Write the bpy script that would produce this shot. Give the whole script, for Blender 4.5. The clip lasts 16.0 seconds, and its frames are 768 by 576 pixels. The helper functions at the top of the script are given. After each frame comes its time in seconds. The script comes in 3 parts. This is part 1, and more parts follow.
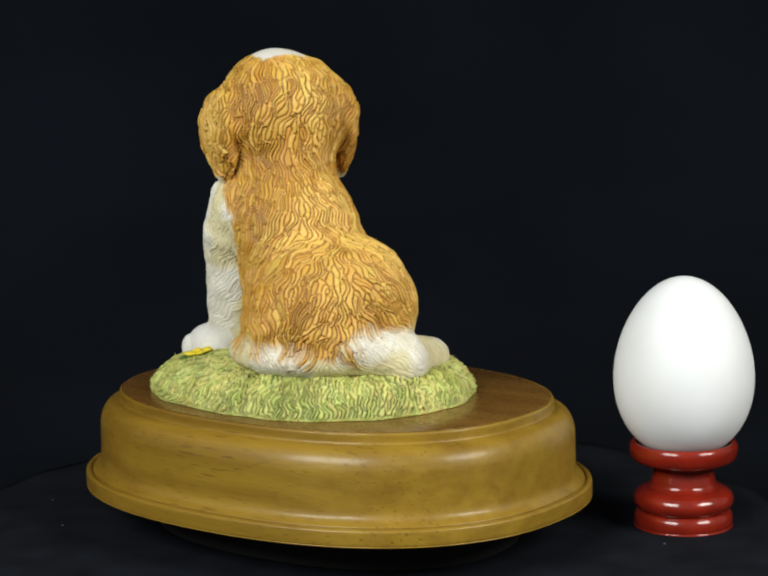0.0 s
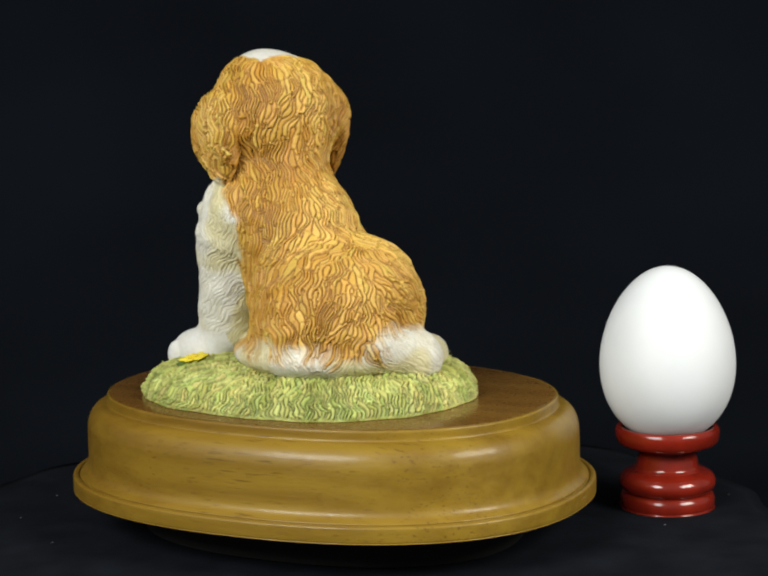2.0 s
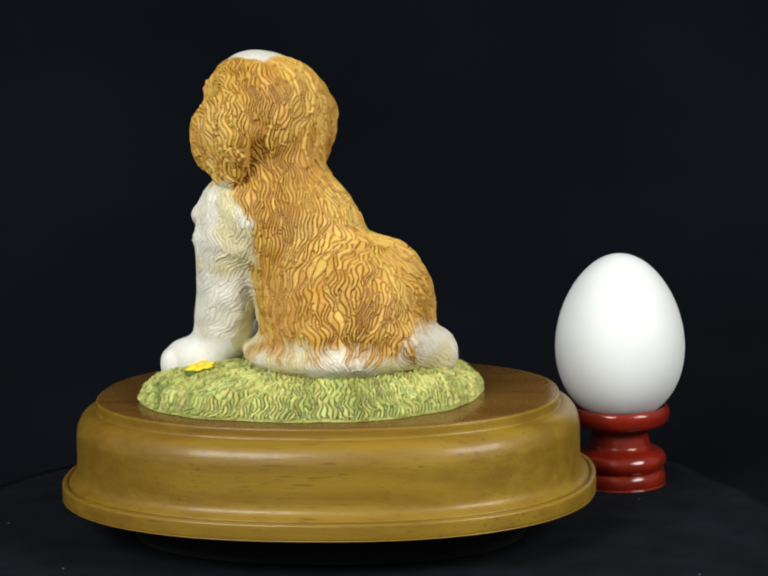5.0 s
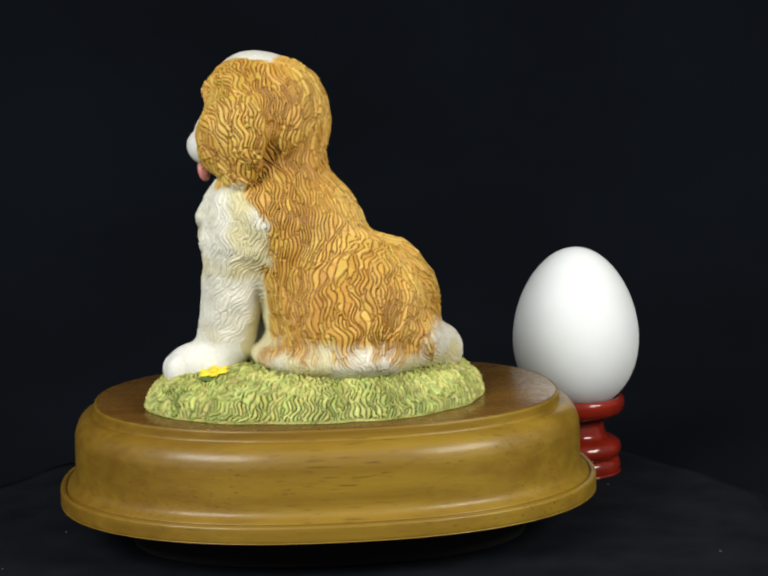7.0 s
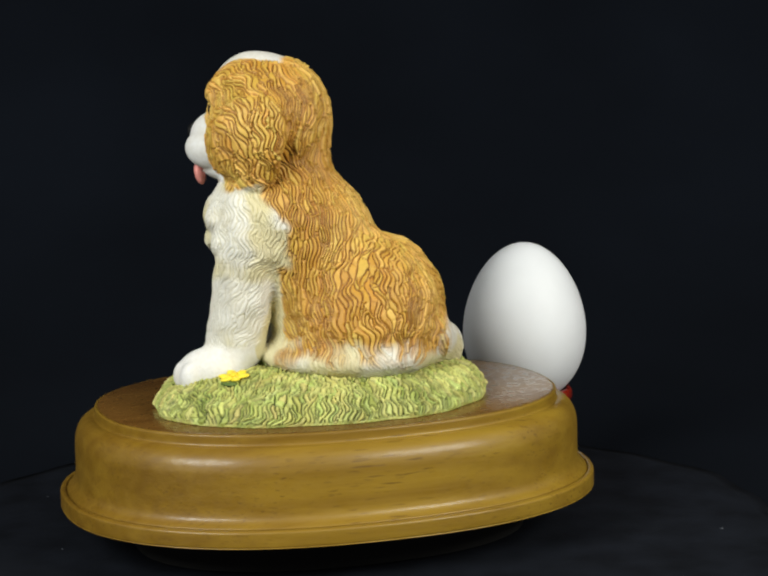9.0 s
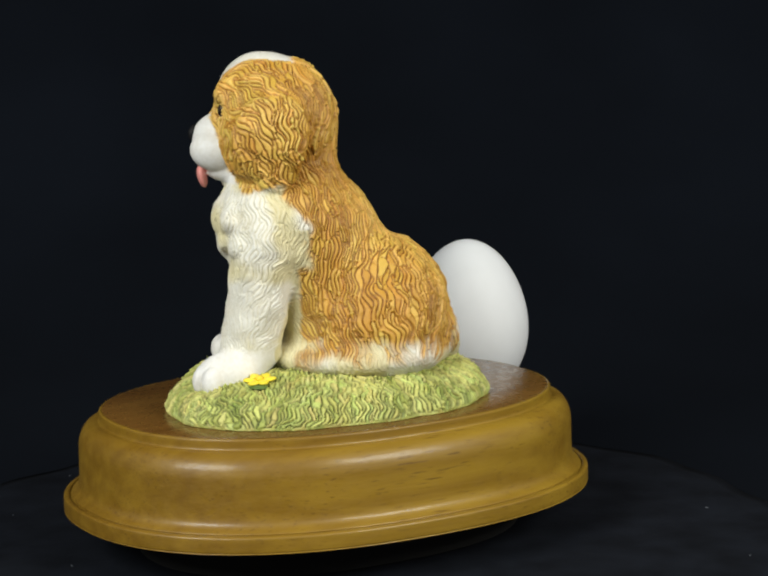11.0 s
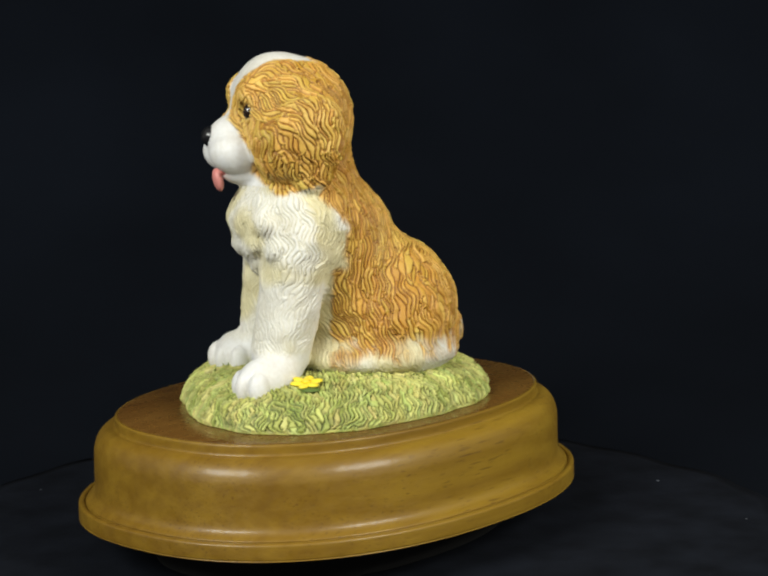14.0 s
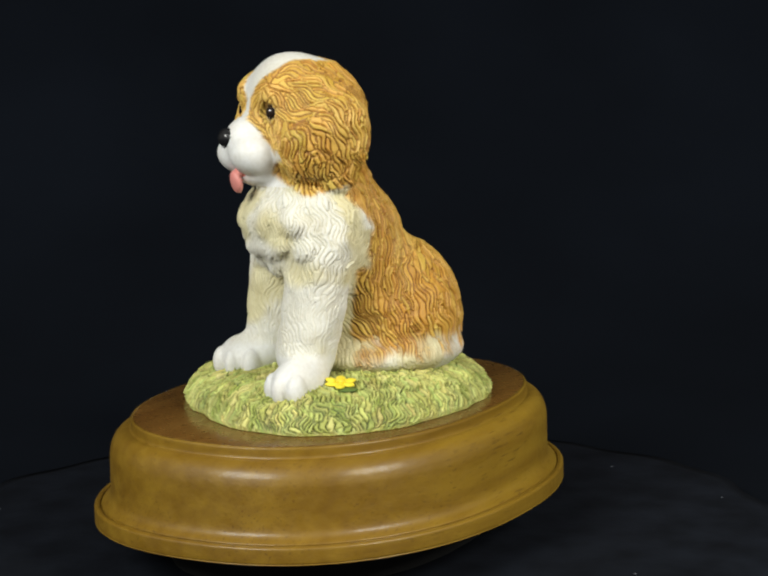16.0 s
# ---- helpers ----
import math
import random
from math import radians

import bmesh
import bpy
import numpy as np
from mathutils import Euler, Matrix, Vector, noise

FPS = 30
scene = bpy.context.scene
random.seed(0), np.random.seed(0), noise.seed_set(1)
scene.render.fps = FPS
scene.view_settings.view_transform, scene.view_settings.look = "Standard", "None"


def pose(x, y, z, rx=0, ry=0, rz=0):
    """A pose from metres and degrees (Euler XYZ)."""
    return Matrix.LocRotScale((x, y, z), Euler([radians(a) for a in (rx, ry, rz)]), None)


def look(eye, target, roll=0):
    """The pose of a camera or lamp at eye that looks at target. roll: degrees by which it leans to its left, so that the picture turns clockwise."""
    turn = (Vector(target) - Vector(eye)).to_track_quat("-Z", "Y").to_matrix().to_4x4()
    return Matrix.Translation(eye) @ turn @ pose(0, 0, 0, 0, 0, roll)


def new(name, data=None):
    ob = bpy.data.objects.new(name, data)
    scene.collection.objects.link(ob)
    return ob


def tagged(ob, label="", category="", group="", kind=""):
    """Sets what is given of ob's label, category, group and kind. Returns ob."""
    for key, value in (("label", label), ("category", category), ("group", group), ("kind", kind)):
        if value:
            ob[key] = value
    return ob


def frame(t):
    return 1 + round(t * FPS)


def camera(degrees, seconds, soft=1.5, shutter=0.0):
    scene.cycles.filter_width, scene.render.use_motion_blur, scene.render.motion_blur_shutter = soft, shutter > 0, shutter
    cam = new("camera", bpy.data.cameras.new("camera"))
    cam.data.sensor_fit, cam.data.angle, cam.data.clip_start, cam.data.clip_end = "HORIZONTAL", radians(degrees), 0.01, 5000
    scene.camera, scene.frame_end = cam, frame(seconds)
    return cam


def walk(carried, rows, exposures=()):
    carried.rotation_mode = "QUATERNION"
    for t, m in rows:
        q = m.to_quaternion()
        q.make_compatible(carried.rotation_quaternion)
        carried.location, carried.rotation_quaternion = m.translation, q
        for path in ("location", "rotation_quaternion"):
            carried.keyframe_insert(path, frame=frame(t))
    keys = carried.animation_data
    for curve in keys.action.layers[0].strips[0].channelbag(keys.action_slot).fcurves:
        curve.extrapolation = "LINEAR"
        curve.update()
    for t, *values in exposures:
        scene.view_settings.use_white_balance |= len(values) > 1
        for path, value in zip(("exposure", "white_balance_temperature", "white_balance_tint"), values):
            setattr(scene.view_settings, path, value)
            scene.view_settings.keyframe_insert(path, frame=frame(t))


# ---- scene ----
from mathutils.kdtree import KDTree

SPIN = 6.1485                      # degrees a second, counter-clockwise from above
SECONDS = 16.0

# ---- camera: a still stand before the turntable ----
cam = camera(21.903, SECONDS, soft=2.3)
STAND = pose(0, -0.61478, 0.17162, 90 - 8.7261, 0, -1.2059) @ pose(0, 0, 0, 0, 0, -1.1702)
walk(cam, [(0, STAND), (SECONDS, STAND)], exposures=[(0, 0.0), (SECONDS, 0.0)])

# ---- light: two soft boxes in front, a dim studio round them ----
world = bpy.data.worlds.new("studio")
scene.world = world
world.use_nodes = True
world.node_tree.nodes["Background"].inputs[0].default_value = (1.0, 0.97, 0.90, 1)
world.node_tree.nodes["Background"].inputs[1].default_value = 0.19


def softbox(name, eye, target, width, height, watts, colour):
    lamp = bpy.data.lights.new(name, "AREA")
    lamp.shape, lamp.size, lamp.size_y, lamp.energy, lamp.color = "RECTANGLE", width, height, watts, colour
    ob = new(name, lamp)
    ob.matrix_world = look(eye, target)
    return ob


softbox("softbox_key", (-0.58, -0.80, 0.66), (0, 0, 0.06), 0.60, 0.38, 11.7, (0.985, 1.0, 0.93))
softbox("softbox_fill", (0.66, -0.56, 0.54), (0, 0, 0.06), 0.44, 0.28, 7.0, (1.0, 0.975, 0.87))


# ---- materials ----
def material(name, rough=0.5, metal=0.0, coat=0.0):
    m = bpy.data.materials.new(name)
    m.use_nodes = True
    nt = m.node_tree
    b = nt.nodes["Principled BSDF"]
    b.inputs["Roughness"].default_value = rough
    b.inputs["Metallic"].default_value = metal
    b.inputs["Coat Weight"].default_value = coat
    b.inputs["Coat Roughness"].default_value = 0.12
    return m, nt, b


def noise_node(nt, scale, detail=4.0, stretch=None, turn=0.0):
    tc = nt.nodes.new("ShaderNodeTexCoord")
    n = nt.nodes.new("ShaderNodeTexNoise")
    n.inputs["Scale"].default_value = scale
    n.inputs["Detail"].default_value = detail
    out = tc.outputs["Object"]
    if stretch:
        mp = nt.nodes.new("ShaderNodeMapping")
        mp.inputs["Rotation"].default_value = (0, 0, turn)
        nt.links.new(out, mp.inputs["Vector"])
        sc = nt.nodes.new("ShaderNodeMapping")
        sc.inputs["Scale"].default_value = stretch
        nt.links.new(mp.outputs["Vector"], sc.inputs["Vector"])
        out = sc.outputs["Vector"]
    nt.links.new(out, n.inputs["Vector"])
    return n.outputs["Fac"]


def ramp(nt, fac, stops):
    r = nt.nodes.new("ShaderNodeValToRGB")
    while len(r.color_ramp.elements) < len(stops):
        r.color_ramp.elements.new(0.5)
    for e, (p, c) in zip(r.color_ramp.elements, stops):
        e.position, e.color = p, (*c, 1)
    nt.links.new(fac, r.inputs["Fac"])
    return r.outputs["Color"]


def mix(nt, kind, fac, a, b):
    m = nt.nodes.new("ShaderNodeMix")
    m.data_type, m.blend_type = "RGBA", kind
    for sock, v in ((m.inputs[0], fac), (m.inputs[6], a), (m.inputs[7], b)):
        if isinstance(v, (int, float)):
            sock.default_value = v
        elif isinstance(v, tuple):
            sock.default_value = (*v, 1)
        else:
            nt.links.new(v, sock)
    return m.outputs[2]


def bump(nt, b, fac, strength, distance):
    n = nt.nodes.new("ShaderNodeBump")
    n.inputs["Strength"].default_value, n.inputs["Distance"].default_value = strength, distance
    nt.links.new(fac, n.inputs["Height"])
    nt.links.new(n.outputs["Normal"], b.inputs["Normal"])


def painted_resin(name, rough):
    """Hand-painted cast resin: the paint layers are stored on the points, broken by two scales of noise."""
    m, nt, b = material(name, rough)
    a = nt.nodes.new("ShaderNodeAttribute")
    a.attribute_name = "paint"
    v = ramp(nt, noise_node(nt, 900, 3), [(0.3, (0.91, 0.90, 0.87)), (0.7, (1.0, 1.0, 1.0))])
    c = mix(nt, "MULTIPLY", 1.0, a.outputs["Color"], v)
    w = ramp(nt, noise_node(nt, 140, 3), [(0.35, (0.94, 0.92, 0.88)), (0.65, (1.0, 1.0, 1.0))])
    c = mix(nt, "MULTIPLY", 1.0, c, w)
    nt.links.new(c, b.inputs["Base Color"])
    bump(nt, b, noise_node(nt, 1500, 3), 0.35, 0.0003)
    return m


def wood(name, light, dark, pore, rough):
    """Open-pored wood under satin varnish: bands, broken grain, short pores, a stain that took unevenly."""
    m, nt, b = material(name, rough, coat=0.26)
    b.inputs["Coat Roughness"].default_value = 0.19
    b.inputs["Specular IOR Level"].default_value = 0.38
    grain = noise_node(nt, 1.0, 6, (14, 210, 260), radians(38))
    c = ramp(nt, grain, [(0.30, dark), (0.66, light)])
    bands = noise_node(nt, 1.0, 3, (5, 60, 75), radians(38))
    c = mix(nt, "MULTIPLY", 1.0, c, ramp(nt, bands, [(0.34, (0.84, 0.80, 0.72)), (0.62, (1.03, 1.03, 1.0))]))
    pores = noise_node(nt, 1.0, 2, (110, 1300, 1500), radians(38))
    patch = noise_node(nt, 40, 2)
    both = nt.nodes.new("ShaderNodeMath")
    both.operation = "MULTIPLY"
    nt.links.new(ramp(nt, pores, [(0.60, (0, 0, 0)), (0.69, (0.7, 0.7, 0.7))]), both.inputs[0])
    nt.links.new(ramp(nt, patch, [(0.40, (0.05, 0.05, 0.05)), (0.60, (1, 1, 1))]), both.inputs[1])
    c = mix(nt, "MIX", both.outputs[0], c, pore)
    c = mix(nt, "MULTIPLY", 1.0, c, ramp(nt, noise_node(nt, 26, 3), [(0.3, (0.90, 0.87, 0.82)), (0.7, (1.04, 1.03, 1.0))]))
    # the stain is browner towards one long side
    tc = nt.nodes.new("ShaderNodeTexCoord")
    turn = nt.nodes.new("ShaderNodeMapping")
    turn.inputs["Rotation"].default_value = (0, 0, radians(50))
    nt.links.new(tc.outputs["Object"], turn.inputs["Vector"])
    xyz = nt.nodes.new("ShaderNodeSeparateXYZ")
    nt.links.new(turn.outputs["Vector"], xyz.inputs["Vector"])
    side = nt.nodes.new("ShaderNodeMapRange")
    side.inputs["From Min"].default_value, side.inputs["From Max"].default_value = -0.06, 0.06
    nt.links.new(xyz.outputs["X"], side.inputs["Value"])
    c = mix(nt, "MULTIPLY", 1.0, c, ramp(nt, side.outputs["Result"], [(0.0, (0.90, 0.85, 0.80)), (0.8, (1.05, 1.06, 1.0))]))
    nt.links.new(c, b.inputs["Base Color"])
    uneven = noise_node(nt, 420, 3)
    b.inputs["Roughness"].default_value = rough
    nt.links.new(ramp(nt, uneven, [(0.3, (rough - 0.06,) * 3), (0.7, (rough + 0.10,) * 3)]), b.inputs["Roughness"])
    relief = mix(nt, "ADD", 0.5, noise_node(nt, 1.0, 3, (60, 700, 900), radians(38)), noise_node(nt, 260, 2))
    bump(nt, b, relief, 0.16, 0.0005)
    return m


def plain(name, colour, rough, coat=0.0, vary=0.12, scale=200, relief=0.1, shine=0.5):
    m, nt, b = material(name, rough, coat=coat)
    b.inputs["Specular IOR Level"].default_value = shine
    lo = tuple(x * (1 - vary) for x in colour)
    hi = tuple(min(1, x * (1 + vary)) for x in colour)
    nt.links.new(ramp(nt, noise_node(nt, scale, 4), [(0.3, lo), (0.7, hi)]), b.inputs["Base Color"])
    bump(nt, b, noise_node(nt, scale * 5, 3), relief, 0.0003)
    return m


M_RESIN = painted_resin("painted_resin", 0.55)
M_GRASS = painted_resin("painted_grass", 0.6)
M_WOOD = wood("varnished_wood", (0.288, 0.180, 0.019), (0.220, 0.128, 0.012), (0.10, 0.050, 0.008), 0.46)
M_TOP = wood("varnished_wood_top", (0.19, 0.098, 0.022), (0.135, 0.064, 0.013), (0.06, 0.028, 0.008), 0.28)
M_EYE = plain("glossy_eye_paint", (0.02, 0.012, 0.008), 0.12, coat=0.6, vary=0.3)
M_NOSE = plain("black_nose_paint", (0.012, 0.012, 0.013), 0.25, coat=0.3)
M_TONGUE = plain("pink_tongue_paint", (0.72, 0.27, 0.24), 0.4)
M_SHELL = plain("white_eggshell", (0.81, 0.84, 0.89), 0.55, vary=0.015, scale=120, relief=0.06, shine=0.35)
M_LACQUER = plain("red_lacquer", (0.205, 0.014, 0.006), 0.17, coat=0.5, vary=0.2, scale=150, relief=0.05)
M_CLOTH = plain("dark_cloth", (0.0064, 0.0080, 0.0122), 0.95, vary=0.35, scale=60, relief=0.5, shine=0.08)
M_BACKCLOTH = plain("backdrop_cloth", (0.0038, 0.0053, 0.0088), 0.95, vary=0.25, scale=6, relief=0.4, shine=0.06)
M_LINT = plain("pale_lint", (0.09, 0.10, 0.12), 0.9)
M_FELT = plain("black_felt", (0.006, 0.006, 0.006), 0.95)
M_PETAL = plain("yellow_petal_paint", (0.86, 0.70, 0.04), 0.5)
M_STAMEN = plain("amber_stamen_paint", (0.80, 0.60, 0.03), 0.5)
M_LEAF = plain("green_leaf_paint", (0.10, 0.16, 0.03), 0.55)


# ---- mesh helpers ----
def mesh_object(name, verts, faces, mats, parent=None, smooth=True, slots=None, paint=None, label=""):
    me = bpy.data.meshes.new(name)
    me.from_pydata([tuple(v) for v in verts], [], [tuple(f) for f in faces])
    for m in mats:
        me.materials.append(m)
    me.polygons.foreach_set("use_smooth", [smooth] * len(me.polygons))
    if slots is not None:
        me.polygons.foreach_set("material_index", np.asarray(slots, dtype=np.int32))
    if paint is not None:
        at = me.attributes.new("paint", "FLOAT_COLOR", "POINT")
        rgba = np.concatenate([np.asarray(paint, dtype=np.float32), np.ones((len(paint), 1), np.float32)], 1)
        at.data.foreach_set("color", rgba.ravel())
    me.update()
    ob = new(name, me)
    if parent:
        ob.parent = parent
    if label:
        tagged(ob, label)
    return ob


def ring_loft(rings, cap_start=True, cap_end=True):
    """Joins rings of equal count into one skin."""
    n = len(rings[0])
    verts = [v for r in rings for v in r]
    faces = []
    for k in range(len(rings) - 1):
        a, b = k * n, (k + 1) * n
        faces += [(a + i, a + (i + 1) % n, b + (i + 1) % n, b + i) for i in range(n)]
    if cap_start:
        faces.append(tuple(range(n - 1, -1, -1)))
    if cap_end:
        faces.append(tuple(range((len(rings) - 1) * n, len(rings) * n)))
    return verts, faces


def turned(name, profile, mat, parent=None, n=64, label=""):
    """A lathe-turned piece from rows of radius and height, metres."""
    rings = [[(r * math.cos(a), r * math.sin(a), z) for a in np.linspace(0, 2 * math.pi, n, endpoint=False)] for r, z in profile]
    return mesh_object(name, *ring_loft(rings), [mat], parent, label=label)


def finer(profile, k=4):
    """Rounds a profile by a Catmull-Rom curve through its points."""
    p = np.array([profile[0], *profile, profile[-1]], float)
    out = []
    for i in range(1, len(p) - 2):
        for t in np.arange(k) / k:
            a, b, c, d = p[i - 1], p[i], p[i + 1], p[i + 2]
            out.append(0.5 * (2 * b + (c - a) * t + (2 * a - 5 * b + 4 * c - d) * t * t + (3 * b - a - 3 * c + d) * t ** 3))
    out.append(p[-1])
    return [tuple(v) for v in out]


def ball(centre, radii, yaw=0.0, n=16, m=10):
    """A small ellipsoid: points and faces, mm."""
    ca, sa = math.cos(yaw), math.sin(yaw)
    v, f = [], []
    for i in range(m + 1):
        th = math.pi * i / m
        for j in range(n):
            ph = 2 * math.pi * j / n
            x, y, z = radii[0] * math.sin(th) * math.cos(ph), radii[1] * math.sin(th) * math.sin(ph), radii[2] * math.cos(th)
            v.append((centre[0] + ca * x - sa * y, centre[1] + sa * x + ca * y, centre[2] + z))
    for i in range(m):
        for j in range(n):
            f.append((i * n + j, (i + 1) * n + j, (i + 1) * n + (j + 1) % n, i * n + (j + 1) % n))
    return np.array(v), np.array(f)


def surface(fn, lo, hi, step):
    """The zero surface of a distance function, as quads (surface nets)."""
    ax = [np.arange(a, b + step, step) for a, b in zip(lo, hi)]
    size = [len(a) for a in ax]
    mids = [np.array([a[min(i + 2, len(a) - 1)] for i in range(0, len(a), 4)]) for a in ax]
    rough = fn(np.stack(np.meshgrid(*mids, indexing="ij"), -1).reshape(-1, 3)).reshape([len(m) for m in mids])
    for d in range(3):
        rough = np.repeat(rough, 4, axis=d)
    val = rough[:size[0], :size[1], :size[2]].copy()
    at = np.argwhere(np.abs(val) < 7.5 * step)
    val[tuple(at.T)] = fn(np.stack([ax[d][at[:, d]] for d in range(3)], -1))
    ins = val < 0
    nx, ny, nz = val.shape
    tot = np.zeros((nx - 1, ny - 1, nz - 1, 3))
    cnt = np.zeros((nx - 1, ny - 1, nz - 1))
    corners = [(i, j, k) for i in (0, 1) for j in (0, 1) for k in (0, 1)]
    sl = lambda c: tuple(slice(o, n - 1 + o) for o, n in zip(c, val.shape))
    for a in corners:
        for d in range(3):
            if a[d]:
                continue
            b = list(a)
            b[d] = 1
            va, vb = val[sl(a)], val[sl(b)]
            cross = (va < 0) != (vb < 0)
            t = np.where(cross, va / np.where(cross, va - vb, 1), 0)
            for e in range(3):
                tot[..., e] += cross * (a[e] + (t if e == d else 0))
            cnt += cross
    act = cnt > 0
    idx = np.full(act.shape, -1)
    idx[act] = np.arange(act.sum())
    where = np.argwhere(act)
    verts = np.array(lo) + (where + tot[act] / cnt[act][:, None]) * step
    faces = []
    for d in range(3):
        s0 = [slice(None)] * 3
        s1 = [slice(None)] * 3
        s0[d], s1[d] = slice(0, -1), slice(1, None)
        ed = np.argwhere(ins[tuple(s0)] != ins[tuple(s1)])
        u, w = (d + 1) % 3, (d + 2) % 3
        ok = (ed[:, u] > 0) & (ed[:, w] > 0) & (ed[:, u] < val.shape[u] - 1) & (ed[:, w] < val.shape[w] - 1)
        ed = ed[ok]
        q = []
        for du, dw in ((-1, -1), (0, -1), (0, 0), (-1, 0)):
            c = ed.copy()
            c[:, u] += du
            c[:, w] += dw
            q.append(idx[c[:, 0], c[:, 1], c[:, 2]])
        q = np.stack(q, 1)
        flip = ~ins[ed[:, 0], ed[:, 1], ed[:, 2]]
        q[flip] = q[flip][:, ::-1]
        faces.append(q)
    return verts, np.concatenate(faces)


def gradient(fn, p, e=0.12):
    """The outward direction and the distance."""
    d = fn(p)
    g = np.stack([fn(p + e * np.eye(3)[k]) - d for k in range(3)], -1)
    return g / np.maximum(np.linalg.norm(g, axis=-1, keepdims=True), 1e-9), d


def point_normals(verts, quads):
    n = np.cross(verts[quads[:, 2]] - verts[quads[:, 0]], verts[quads[:, 3]] - verts[quads[:, 1]])
    out = np.stack([np.bincount(quads.ravel(), np.repeat(n[:, k], 4), len(verts)) for k in range(3)], -1)
    return out / np.maximum(np.linalg.norm(out, axis=-1, keepdims=True), 1e-12)


def finer_mesh(verts, quads, fn):
    """Splits every quad in four and lays the new points on the surface."""
    e = np.sort(np.concatenate([quads[:, [i, (i + 1) % 4]] for i in range(4)]), 1)
    u, inv = np.unique(e, axis=0, return_inverse=True)
    inv = inv.reshape(4, len(quads)).T
    nv, ne = len(verts), len(u)
    out = np.concatenate([verts, verts[u].mean(1), verts[quads].mean(1)])
    mid, cen = nv + inv, nv + ne + np.arange(len(quads))
    faces = np.concatenate([np.stack([quads[:, i], mid[:, i], cen, mid[:, i - 1]], 1) for i in range(4)])
    g, d = gradient(fn, out)
    return out - g * np.clip(d, -0.5, 0.5)[:, None], faces


def strands(fn, seeds, flow, length, wave, pitch, rng, steps=14, loose=0.35):
    """Centre lines of wavy locks that run over the surface: points and tangents."""
    n = len(seeds)
    phase = rng.uniform(-loose, loose, n) + noise_phase(seeds) - 2 * math.pi * seeds[:, 2] / pitch
    p = seeds.copy()
    pts = np.zeros((n, steps, 3))
    for k in range(steps):
        s = k / (steps - 1)
        g, d = gradient(fn, p)
        p = p - g * np.clip(d, -1, 1)[:, None]
        t = flow(p)
        t = t - g * (t * g).sum(-1, keepdims=True)
        t /= np.maximum(np.linalg.norm(t, axis=-1, keepdims=True), 1e-6)
        side = np.cross(g, t)
        pts[:, k] = p + side * (wave * np.sin(2 * math.pi * length / pitch * s + phase))[:, None]
        p = p + t * (length / (steps - 1))[:, None]
    tan = np.gradient(pts, axis=1)
    tan /= np.maximum(np.linalg.norm(tan, axis=-1, keepdims=True), 1e-6)
    return pts, tan


def part_strands(pts, tan, gap, least):
    """Keeps the strands apart: each runs on until it meets one that was laid before. Points, tangents, lock numbers and places along the lock."""
    cells, out_p, out_t, out_k, out_s = {}, [], [], [], []
    g2, lock = gap * gap, 0
    for line, tl in zip(pts.tolist(), tan):
        run = 0
        for p in line:
            cx, cy, cz = int(p[0] // gap), int(p[1] // gap), int(p[2] // gap)
            clash = False
            for dx in (-1, 0, 1):
                for dy in (-1, 0, 1):
                    for dz in (-1, 0, 1):
                        for q in cells.get((cx + dx, cy + dy, cz + dz), ()):
                            if (q[0] - p[0]) ** 2 + (q[1] - p[1]) ** 2 + (q[2] - p[2]) ** 2 < g2:
                                clash = True
                                break
            if clash:
                break
            run += 1
        if run < least:
            continue
        for i in range(run):
            p = line[i]
            cells.setdefault((int(p[0] // gap), int(p[1] // gap), int(p[2] // gap)), []).append(p)
            out_p.append(p)
            out_t.append(tl[i])
            out_k.append(lock)
            out_s.append(i / max(1, run - 1))
        lock += 1
    return np.array(out_p), np.array(out_t), np.array(out_k), np.array(out_s)


def carve(verts, flat, ft, number, place):
    """For each point: the lock it belongs to, how far it lies from the lock's border, its distance from the middle, and its place along it."""
    tree = KDTree(len(flat))
    for i, q in enumerate(flat):
        tree.insert(q, i)
    tree.balance()
    near = np.array([[h[1] for h in tree.find_n(v, 8)] for v in verts])
    d = verts[:, None, :] - flat[near]
    along = np.abs((d * ft[near]).sum(-1))
    dist = np.sqrt(np.maximum((d ** 2).sum(-1) - np.minimum(along, 0.45) ** 2, 0))
    lock = number[near]
    best = dist.argmin(1)
    rows = np.arange(len(verts))
    own, d1 = lock[rows, best], dist[rows, best]
    other = np.where(lock == own[:, None], 9.0, dist)
    rival = other.argmin(1)
    d2 = np.minimum(other[rows, rival], d1 + 2.0)
    gap = d[rows, rival] - d[rows, best]
    t = ft[near[rows, best]]
    ahead = np.abs((gap * t).sum(-1)) / np.maximum(np.linalg.norm(gap, axis=-1), 1e-6)
    return own, d2 - d1 + 0.8 * smooth_step(ahead, 0.75, 0.97), d1, place[near[rows, best]]


def noise_phase(p):
    return np.array([7.0 * noise.noise(Vector(q) * 0.06) + 3.5 * noise.noise(Vector(q) * 0.17) for q in p])


def soft_noise(p, scale):
    return np.array([noise.noise(Vector(q) * scale) for q in p])


